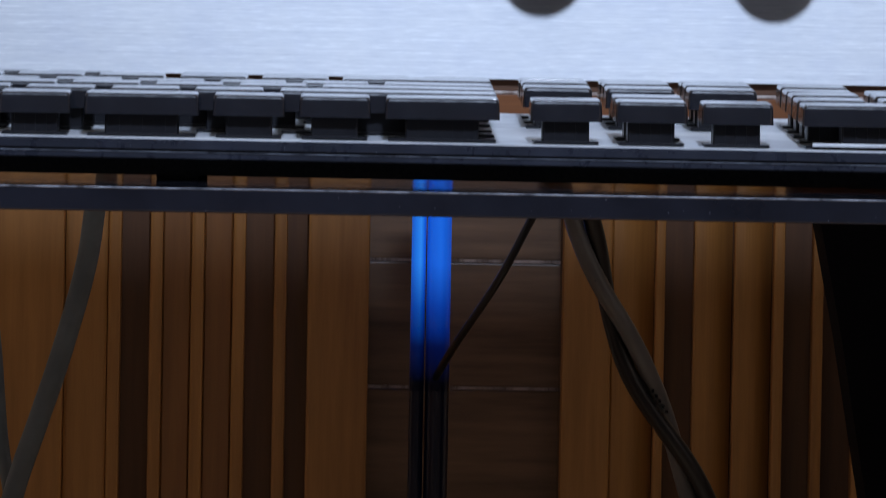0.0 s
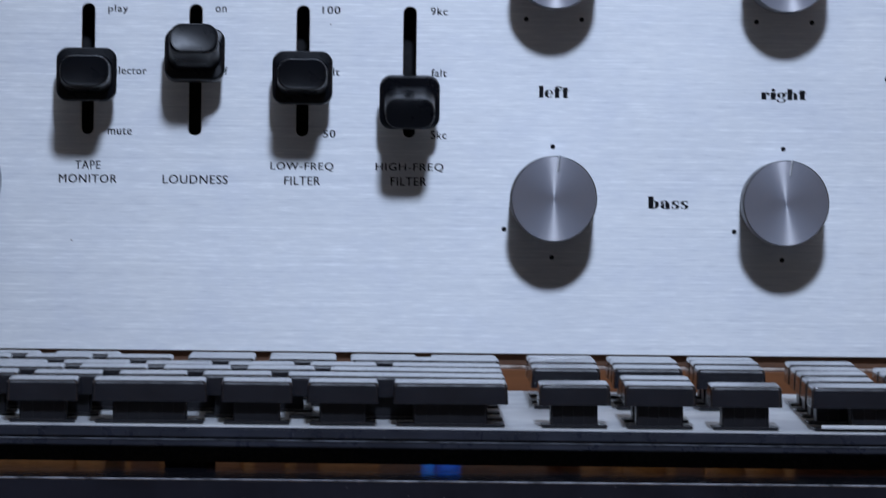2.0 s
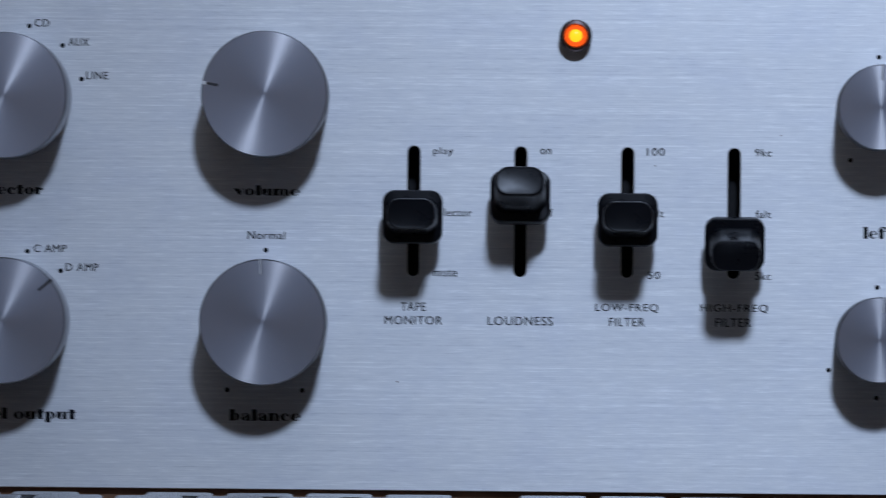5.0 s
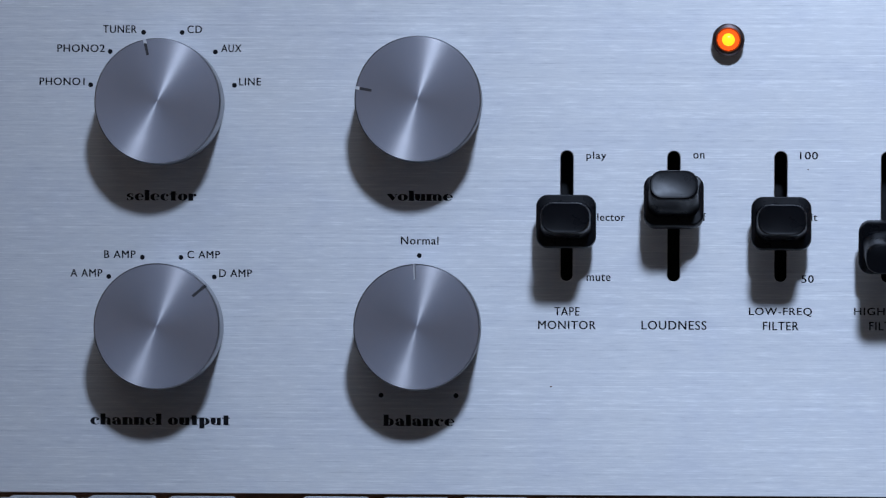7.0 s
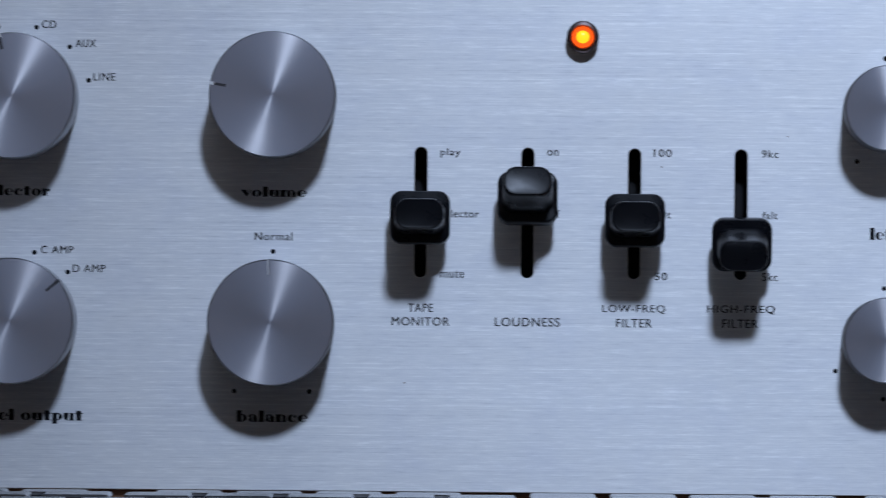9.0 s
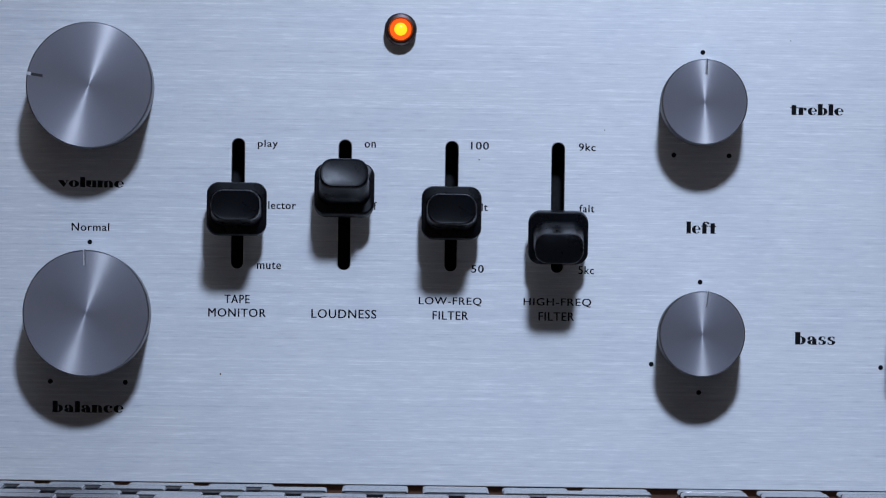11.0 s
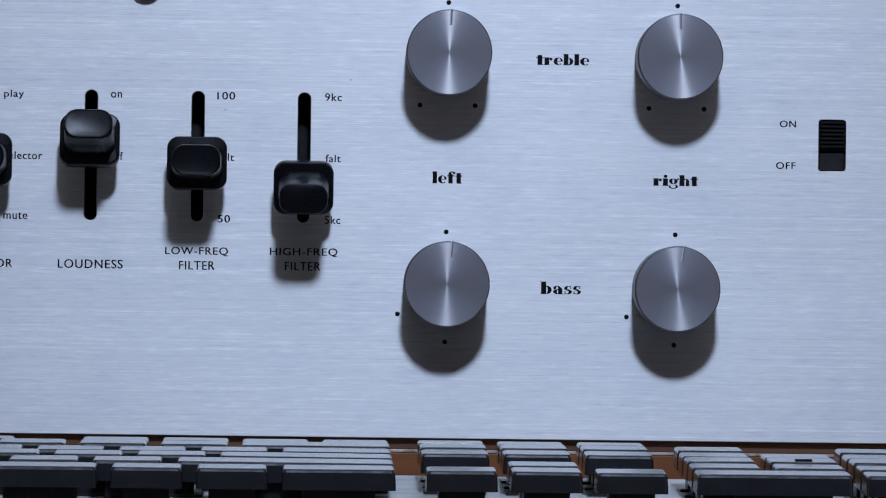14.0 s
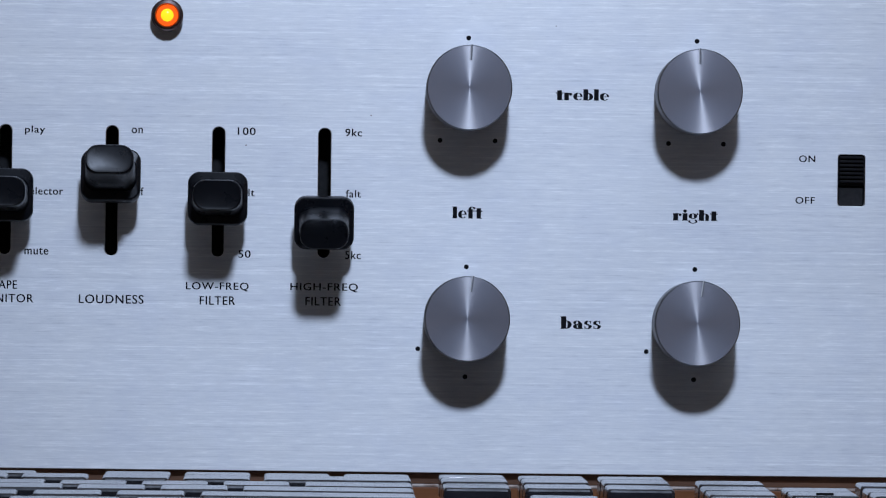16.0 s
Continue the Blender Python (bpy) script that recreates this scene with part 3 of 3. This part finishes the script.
# words, left, right, bottom, top in millimetres; bold for the heavy display lettering
WORDS = [
    ("TUNER", -231.4, -222.9, 63.2, 65.1, 0), ("CD", -210.3, -206.6, 63.2, 65.1, 0), ("AUX", -201.8, -196.7, 58.5, 60.4, 0),
    ("LINE", -197.3, -191.8, 50.2, 52.1, 0), ("PHONO2", -242.8, -230.9, 58.4, 60.3, 0), ("PHONO1", -247.2, -235.9, 50.1, 52.0, 0),
    ("selector", -225.2, -207.8, 21.4, 24.0, 1), ("volume", -160.3, -143.8, 21.6, 24.1, 1), ("A AMP", -239.2, -231.2, 2.3, 4.2, 0),
    ("B AMP", -230.8, -222.9, 7.0, 8.9, 0), ("C AMP", -210.0, -201.8, 7.0, 8.9, 0), ("D AMP", -202.0, -193.8, 2.4, 4.3, 0),
    ("channel output", -234.0, -199.1, -35.4, -31.8, 1), ("balance", -160.9, -143.1, -34.5, -31.7, 1), ("Normal", -156.7, -147.3, 10.7, 12.7, 0),
    ("play", -110.6, -105.6, 31.7, 34.0, 0), ("on", -84.0, -81.2, 32.4, 33.8, 0), ("100", -57.5, -53.0, 32.3, 34.2, 0),
    ("selector", -110.4, -100.9, 16.8, 18.7, 0), ("mute", -110.4, -104.4, 1.8, 3.5, 0), ("off", -83.7, -80.8, 16.9, 18.9, 0),
    ("falt", -57.0, -53.1, 17.0, 18.9, 0), ("falt", -30.3, -26.5, 17.0, 18.9, 0), ("50", -57.0, -53.9, 1.6, 3.5, 0),
    ("5kc", -30.3, -26.4, 1.6, 3.6, 0), ("9kc", -30.6, -26.4, 32.3, 34.2, 0), ("TAPE", -118.4, -112.1, -6.8, -4.7, 0),
    ("MONITOR", -122.4, -108.0, -10.2, -8.1, 0), ("LOUDNESS", -96.7, -80.5, -10.2, -8.0, 0), ("LOW-FREQ", -70.0, -54.3, -6.8, -4.6, 0),
    ("FILTER", -66.5, -57.6, -10.2, -8.1, 0), ("HIGH-FREQ", -43.9, -27.0, -6.7, -4.5, 0), ("FILTER", -40.1, -31.2, -10.1, -8.0, 0),
    ("treble", 22.0, 35.3, 42.0, 44.8, 1), ("left", -3.6, 3.9, 12.1, 15.1, 1), ("right", 51.6, 62.9, 11.5, 15.0, 1),
    ("bass", 23.8, 33.9, -15.2, -12.1, 1), ("ON", 83.1, 87.2, 27.2, 28.9, 0), ("OFF", 82.3, 87.2, 16.8, 18.5, 0),
]
made_words = [None if w[5] else flat_text(w[0]) for w in WORDS]
graph = bpy.context.evaluated_depsgraph_get()
for ob, (words, xa, xb, za, zb, bold) in zip(made_words, WORDS):
    if bold:
        co, faces = heavy_word(words)
        # each stroke lies a hair above the one before it
        co[:, 2] = np.repeat(np.arange(len(faces)), [len(f) for f in faces]) * 2e-7
    else:
        me = bpy.data.meshes.new_from_object(ob.evaluated_get(graph))
        bpy.data.objects.remove(ob)
        co = np.empty(len(me.vertices) * 3)
        me.vertices.foreach_get("co", co)
        co = co.reshape(-1, 3)
        faces = [list(p.vertices) for p in me.polygons]
        bpy.data.meshes.remove(me)
    lo, hi = co.min(0), co.max(0)
    spread = (0.0,) if bold else (-0.045, 0.0, 0.045)
    edge = spread[-1]
    points, polys = [], []
    for k, shift in enumerate(spread):
        flat = np.empty_like(co)
        flat[:, 0] = (xa + edge + shift + (co[:, 0] - lo[0]) / (hi[0] - lo[0]) * (xb - xa - 2 * edge)) * MM
        flat[:, 2] = (za + (co[:, 1] - lo[1]) / (hi[1] - lo[1]) * (zb - za)) * MM + AZ
        flat[:, 1] = -0.00003 - co[:, 2] - 0.000002 * k
        polys += [[v + k * len(co) for v in f] for f in faces]
        points += flat.tolist()
    me = bpy.data.meshes.new("lettering")
    me.from_pydata(points, [], polys)
    me.materials.append(PRINT)
    lettering = new("lettering", me)
    lettering.parent = amp

# knobs: centre x, z in millimetres, pointer angle, marks round it (radius, angles)
KNOBS = [
    ("big", -216.3, 45.6, 102, (-216.4, 45.4, 18.6), (15, 45, 75, 105, 135, 165)),
    ("big", -216.2, -10.0, 40, (-216.4, -10.8, 18.65), (45, 75, 105, 135)),
    ("big", -152.0, 46.4, 170, None, ()),
    ("big", -152.0, -9.9, 92, (-152.1, -10.7, 18.67), (90, 240, 300)),
    ("small", -0.1, 44.3, 88, (0.0, 43.5, 13.77), (90, 240, 300)),
    ("small", 57.1, 44.0, 91, (57.2, 43.4, 13.77), (90, 240, 300)),
    ("small", 0.0, -13.0, 83, (0.05, -13.75, 13.75), (90, 210, 270)),
    ("small", 57.1, -13.5, 82, (57.3, -13.8, 13.8), (90, 210, 270)),
]


def knob_profile(r, h):
    c = 0.00030
    return [(0, -h + 0.00005), (r * 0.5, -h + 0.00002), (r - c, -h), (r, -h + 0.0006), (r, -h + 0.0012), (r - 0.00015, -h + 0.0015), (r - 0.00015, -h + 0.0018), (r, -h + 0.0020), (r - 0.0001, -0.0012), (r - 0.0004, -0.0008), (r - 0.0004, 0.0)]


def radial(x0, x1, h0, h1, z0, z1, angle):
    bm = box(x0, x1, h0, h1, z0, z1)
    bmesh.ops.rotate(bm, cent=(0, 0, 0), matrix=Matrix.Rotation(-radians(angle), 3, "Y"), verts=bm.verts)
    return bm


for size, kx, kz, aim, ring, marks in KNOBS:
    r, h = (0.01560, 0.0183) if size == "big" else (0.0106, 0.0171)
    knob = part("knob", lathe(knob_profile(r, h), 128), SPUN, amp, "large spun aluminium knob" if size == "big" else "small spun aluminium knob", True)
    knob.location = (kx * MM, -0.0001, kz * MM + AZ)
    knob.data.materials.append(SPUN_SHADED)
    # side and chamfer faces take the tone with shade painted in
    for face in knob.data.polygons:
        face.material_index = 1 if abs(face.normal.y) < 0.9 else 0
    # grooves toned per knob, with shade and reflection painted in
    if aim in (102, 40, 170):
        part("pointer_groove", radial(r - 0.0040, r - 0.0010, -h - 0.00004, -h + 0.0015, -0.00034, 0.00034, aim), GROOVE_SHADE, knob, "pointer groove with shade painted in")
        part("groove_mouth", radial(r - 0.0012, r + 0.00012, -h - 0.00003, -h + 0.0030, -0.0004, 0.0004, aim), PLATE if aim != 40 else GROOVE_SHADE, knob, "groove mouth, its light and shade painted in")
    else:
        part("pointer_groove", radial(r - 0.0038, r + 0.0001, -h - 0.00004, -h + 0.0022, -0.00034, 0.00004, aim), GROOVE_LIT, knob, "pointer groove painted pale as lit")
        part("groove_wall", radial(r - 0.0038, r + 0.00012, -h - 0.00005, -h + 0.0022, 0.00005, 0.00030, aim), PLATE, knob, "groove wall painted bright as a reflection")
    for mark in marks:
        d = part("mark_dot", lathe([(0, -0.00006), (0.0006, -0.00006), (0.0006, 0)], 20), PRINT, amp)
        d.location = ((ring[0] + ring[2] * math.cos(radians(mark))) * MM, 0, (ring[1] + ring[2] * math.sin(radians(mark))) * MM + AZ)

# specks of dirt on the panel
for sx, sz, sr in ((-119.1, -24.5, 0.22), (-55.4, 29.8, 0.17), (21.9, 60.5, 0.14), (-24.2, 37.6, 0.16)):
    d = part("speck", lathe([(0, -0.00004), (sr * MM * 0.7, -0.00004), (sr * MM, 0)], 9), WALNUT, amp, "tiny brown speck of dirt")
    d.location = (sx * MM, 0, sz * MM + AZ)


for x, z, tilt in ((SLOTS[0], 16.5, 2.6), (SLOTS[1], 21.8, 14.5), (SLOTS[2], 16.2, 2.6), (SLOTS[3], 10.2, -11.5)):
    def rr(w, h, rad):
        return round_rect(w * MM, h * MM, rad * MM, 6)
    bm = loft([
        (rr(13.6, 12.0, 2.6), -0.0075, 0), (rr(14.7, 13.1, 2.9), -0.0081, 0), (rr(14.9, 13.3, 2.9), -0.0100, 0), (rr(14.6, 13.0, 2.9), -0.0112, 0),
        (rr(14.1, 12.5, 2.8), -0.0115, 0), (rr(12.9, 8.9, 2.9), -0.0117, 0), (rr(12.5, 8.4, 2.9), -0.0122, 0), (rr(12.1, 7.8, 3.0), -0.0180, 0),
        (rr(12.0, 7.6, 3.1), -0.0243, 0), (rr(11.8, 7.4, 3.1), -0.0251, 0), (rr(11.3, 6.9, 3.0), -0.0255, 0), (rr(10.2, 5.8, 2.6), -0.0254, 0)])
    turn = Matrix.Rotation(radians(-tilt), 4, "X")
    bmesh.ops.transform(bm, matrix=Matrix.Translation((0, -0.011, 0)) @ turn @ Matrix.Translation((0, 0.011, 0)), verts=bm.verts)
    cap = part("lever_cap", bm, LEVER, amp, "glossy black lever cap", True)
    cap.location = (x, 0, z * MM + AZ)
    bar = part("lever_bar", box(-0.0012, 0.0012, -0.010, 0.012, -0.0024, 0.0024, 0.0003), STEM, cap)

for x in SLOTS:
    part("slot_lining", box(x - 0.0040, x + 0.0040, 0.0120, 0.0130, -0.0020 + AZ, 0.0380 + AZ), SLOT, amp, "black slot")

# power switch
power = part("power_switch", box(0.0920, 0.1006, 0.0036, 0.0050, 0.0155 + AZ, 0.0302 + AZ, 0.0003), SLOT, amp, "black switch well")
slider = part("slider", box(0.0930, 0.0996, 0.0008, 0.0036, 0.0214 + AZ, 0.0292 + AZ, 0.0005), STEM, power, "black ridged slider")
for k in range(7):
    z = 0.0285 - k * 0.00100
    bm = box(0.0933, 0.0993, -0.0004, 0.0010, z - 0.00030 + AZ, z + 0.00030 + AZ, 0.00018, 2)
    part("ridge", bm, STEM, power)
part("switch_step", box(0.0931, 0.0995, 0.0016, 0.0036, 0.0164 + AZ, 0.0212 + AZ, 0.0003, 1), SLOT, power)

# pilot lamp
pilot = part("pilot_lamp", lathe([(0.0027, -0.0012), (0.0027, -0.0036), (0.0030, -0.0041), (0.0036, -0.0040), (0.0040, -0.0035), (0.0040, 0.0)], 64), CHROME, amp, "dark chrome lamp bezel", True)
pilot.location = (-0.0754, 0, 0.0619 + AZ)
part("lamp_rim", lathe([(0.00268, -0.0022), (0.0024, -0.0029), (0.0018, -0.0034), (0.0016, -0.0034), (0.0016, -0.0014)], 48), GLOW_RED, pilot, "glowing orange-red lens rim", True)
part("lamp_core", lathe([(0, -0.0039), (0.0008, -0.0038), (0.0014, -0.0035), (0.00158, -0.0032), (0.00158, -0.0022)], 48), GLOW_YELLOW, pilot, "glowing yellow lens core", True)

# ---- keyboard ----
U = 0.01905
keyboard = thing("keyboard", (0, 0, -0.0736), "black low keycaps on a silver plate, thin black keyboard", "keyboard")
KZ = 0.0736
SLOPE = (0.0645 - 0.0593) / 0.121
KL, KR = -0.306, 0.136


def plate_z(y, x=0.0):
    """The plate rises to the back and, a little, towards its left end."""
    return -0.06426 + (y + 0.180) * SLOPE - 0.00164 * x


def wedge(y0, y1, below, x0, x1, top=0.0):
    bm = bmesh.new()
    vs = [[bm.verts.new((x, y, z)) for y, z in ((y0, plate_z(y0, x) + top + KZ), (y1, plate_z(y1, x) + top + KZ), (y1, plate_z(y1, x) - below + KZ), (y0, plate_z(y0, x) - below + KZ))] for x in (x0, x1)]
    for i in range(4):
        j = (i + 1) % 4
        bm.faces.new((vs[0][i], vs[0][j], vs[1][j], vs[1][i]))
    bm.faces.new(vs[0])
    bm.faces.new(vs[1])
    return bm


bm = wedge(-0.1784, -0.0590, 0.0012, KL, KR)
bmesh.ops.bevel(bm, geom=bm.edges[:], offset=0.0004, segments=2, affect="EDGES")
part("top_plate", bm, PLATE, keyboard, "silver aluminium plate")
part("plate_edge", wedge(-0.1793, -0.1785, 0.0008, KL, KR, 0.00012), PLATE, keyboard, "bright plate edge")
bm = wedge(-0.1818, -0.1794, 0.0026, KL - 0.001, KR + 0.001, -0.0002)
bmesh.ops.bevel(bm, geom=bm.edges[:], offset=0.0004, segments=2, affect="EDGES")
part("front_trim", bm, BODY, keyboard, "black front trim", True)
bm = wedge(-0.1816, -0.1792, 0.0045, KL - 0.001, KR + 0.001, -0.0029)
bmesh.ops.bevel(bm, geom=bm.edges[:], offset=0.0003, segments=2, affect="EDGES")
part("lower_trim", bm, BODY, keyboard, "black lower front trim", True)
# strip added to carry the trim's painted highlight
part("trim_edge", wedge(-0.18168, -0.1810, 0.0030, KL, KR, -0.00278), TRIM_GLINT, keyboard, "pale broken highlight painted along the lower trim")
bm = wedge(-0.1791, -0.0600, 0.0042, KL, KR, -0.00125)
part("base", bm, BODY, keyboard)
bm = wedge(-0.1700, -0.0640, 0.0088, KL + 0.004, KR - 0.004, -0.004)
part("underside", bm, RUBBER, keyboard)
for fx in (-0.0862, 0.118, -0.29):
    part("foot", box(fx - 0.0047, fx + 0.0047, -0.1685, -0.1605, 0.0, 0.0024, 0.0004), RUBBER, keyboard, "black rubber foot")
    part("foot", box(fx - 0.0047, fx + 0.0047, -0.073, -0.065, 0.0, 0.0050, 0.0006), RUBBER, keyboard, "black rubber foot")

# back edge y and top z of each row of caps
ROW_Y = {"F": -0.160 + 4.95 * U, "N": -0.160 + 4 * U, "3": -0.160 + 3 * U, "2": -0.160 + 2 * U, "1": -0.160 + U, "0": -0.160}
ROW_Z = {"F": -0.0504, "N": -0.0506, "3": -0.0515, "2": -0.0520, "1": -0.0529, "0": -0.0538}
CAPS = {}


def cap_mesh(width, depth, drop):
    """A low keycap; its origin is the back left corner of the top."""
    key = (round(width, 5), round(depth, 5), round(drop, 5))
    if key in CAPS:
        return CAPS[key]
    bm = bmesh.new()
    t, h = 0.0002, 0.0047
    levels = [(-t, -h, 0.0007), (-t * 0.2, -0.0008, 0.0007), (0.00008, -0.00035, 0.0008), (0.00028, -0.00010, 0.0009), (0.0006, 0.0, 0.0010)]
    rings = []
    for inset, z, r in levels:
        w, d = width - 2 * inset, depth - 2 * inset
        ring = []
        for x, y in round_rect(w, d, max(r - max(inset, 0) * 0.4, 0.0004), 3):
            yy = y - depth / 2
            ring.append(bm.verts.new((x + width / 2, yy, z + drop * yy / depth)))
        rings.append(ring)
    n = len(rings[0])
    for a, b in zip(rings, rings[1:]):
        for i in range(n):
            bm.faces.new((a[i], a[(i + 1) % n], b[(i + 1) % n], b[i]))
    bm.faces.new(rings[-1])
    bm.faces.new(rings[0])
    bmesh.ops.recalc_face_normals(bm, faces=bm.faces)
    for f in bm.faces:
        f.smooth = False
    me = bpy.data.meshes.new("key")
    bm.to_mesh(me)
    bm.free()
    me.materials.append(CAP)
    CAPS[key] = me
    return me


def stem_mesh(height, width):
    key = ("stem", round(height, 4), round(width, 4))
    if key in CAPS:
        return CAPS[key]
    a, c = (width - 0.0052) / 2 if width < 0.02 else (width - 0.0088) / 2, (width - 0.0011) / 2
    a = min(a, 0.0085)
    bm = box(-a, a, -0.005, 0.005, -height, 0.0, 0.0003, 1)
    pieces = [box(-c, c, -0.0078, 0.0073, -height - 0.0002, -height + 0.0004, 0.0002, 1)]
    # guide ribs down the front of the switch
    ribs = 2 * int(a / 0.0022) + 1
    for k in range(ribs):
        rx = (k / (ribs - 1) - 0.5) * 2 * (a - 0.0005) if ribs > 1 else 0.0
        pieces.append(box(rx - 0.00022, rx + 0.00022, -0.00535, -0.0049, -height, -0.0002))
    for piece in pieces:
        me2 = bpy.data.meshes.new("piece")
        piece.to_mesh(me2)
        piece.free()
        bm.from_mesh(me2)
        bpy.data.meshes.remove(me2)
    me = bpy.data.meshes.new("switch")
    bm.to_mesh(me)
    bm.free()
    me.materials.append(SWITCH)
    CAPS[key] = me
    return me


jitter = random.Random(4)


def key(left, row, width=0.0156, rows=1):
    depth = 0.0155 + (rows - 1) * U
    y, z = ROW_Y[row], ROW_Z[row]
    ob = new("key", cap_mesh(width, depth, 0.0005 if row != "F" else 0.0003))
    ob.parent = keyboard
    ob.location = (left + jitter.uniform(-1, 1) * 0.00006, y, z + KZ + jitter.uniform(-1, 1) * 0.00008)
    ob.rotation_euler = (0, radians(jitter.uniform(-0.25, 0.25)), 0)
    h = z - 0.0044 - plate_z(y - depth / 2, left + width / 2)
    s = new("switch", stem_mesh(h, width))
    s.parent = ob
    s.location = (width / 2, -depth / 2, -0.0044)


CELL = -0.0132
def run(row, start, widths):
    """Keys of one row from the right end of the main block to the left; widths in key units, negative for a gap."""
    at = start
    for w in widths:
        if w > 0:
            key(CELL - (at + w) * U + 0.0017, row, w * U - 0.00345)
        at += abs(w)


run("F", 0, [1, 1, 1, 1, -0.68, 1, 1, 1, 1, -0.68, 1, 1, 1, 1, -0.64, 1])
run("N", 0, [2] + [1] * 13)
run("3", 0, [1.5] + [1] * 12 + [1.5])
run("2", 0, [2.25] + [1] * 11 + [1.75])
run("1", 0, [2.75] + [1] * 10 + [2.25])
run("0", 0, [1.5, 1, 1, 1.5, 1, 4, 1, 1.5, 1, 1.5])
for c in range(3):
    for row in "FN3":
        key(-0.0078 + c * U, row)
    key(-0.0078 + c * U, "0")
key(-0.0078 + U, "1")
NP = 0.0527
for row in "N321":
    key(NP, row)
    if row != "N":
        key(NP + U, row)
    key(NP + 2 * U, row)
key(NP + 3 * U, "N")
key(NP + 3 * U, "2", 0.0156, 2)
key(NP + 3 * U, "0", 0.0156, 2)
key(NP, "0", 0.0156 + U)
key(NP + 2 * U, "0")
bare = new("switch", stem_mesh(0.0040, 0.0156))
bare.parent = keyboard
bare.location = (NP + U + 0.0078, ROW_Y["N"] - 0.0078, plate_z(ROW_Y["N"]) + 0.0040 + KZ)
tagged(bare, "bare switch without its keycap")
wire = part("stabiliser_wire", tube([(0.0548, -0.1765, -0.0631 + KZ), (0.06, -0.1765, -0.0631 + KZ), (0.075, -0.1765, -0.0631 + KZ), (0.083, -0.1765, -0.0631 + KZ)], 0.00042, 10), PLATE, keyboard, "silver stabiliser wire", True)
part("homing_bar", box(NP + U + 0.0058, NP + U + 0.0098, ROW_Y["2"] - 0.0120, ROW_Y["2"] - 0.0113, ROW_Z["2"] - 0.0006 + KZ, ROW_Z["2"] + 0.0001 + KZ, 0.0001, 1), STEM, keyboard, "small raised homing bar")
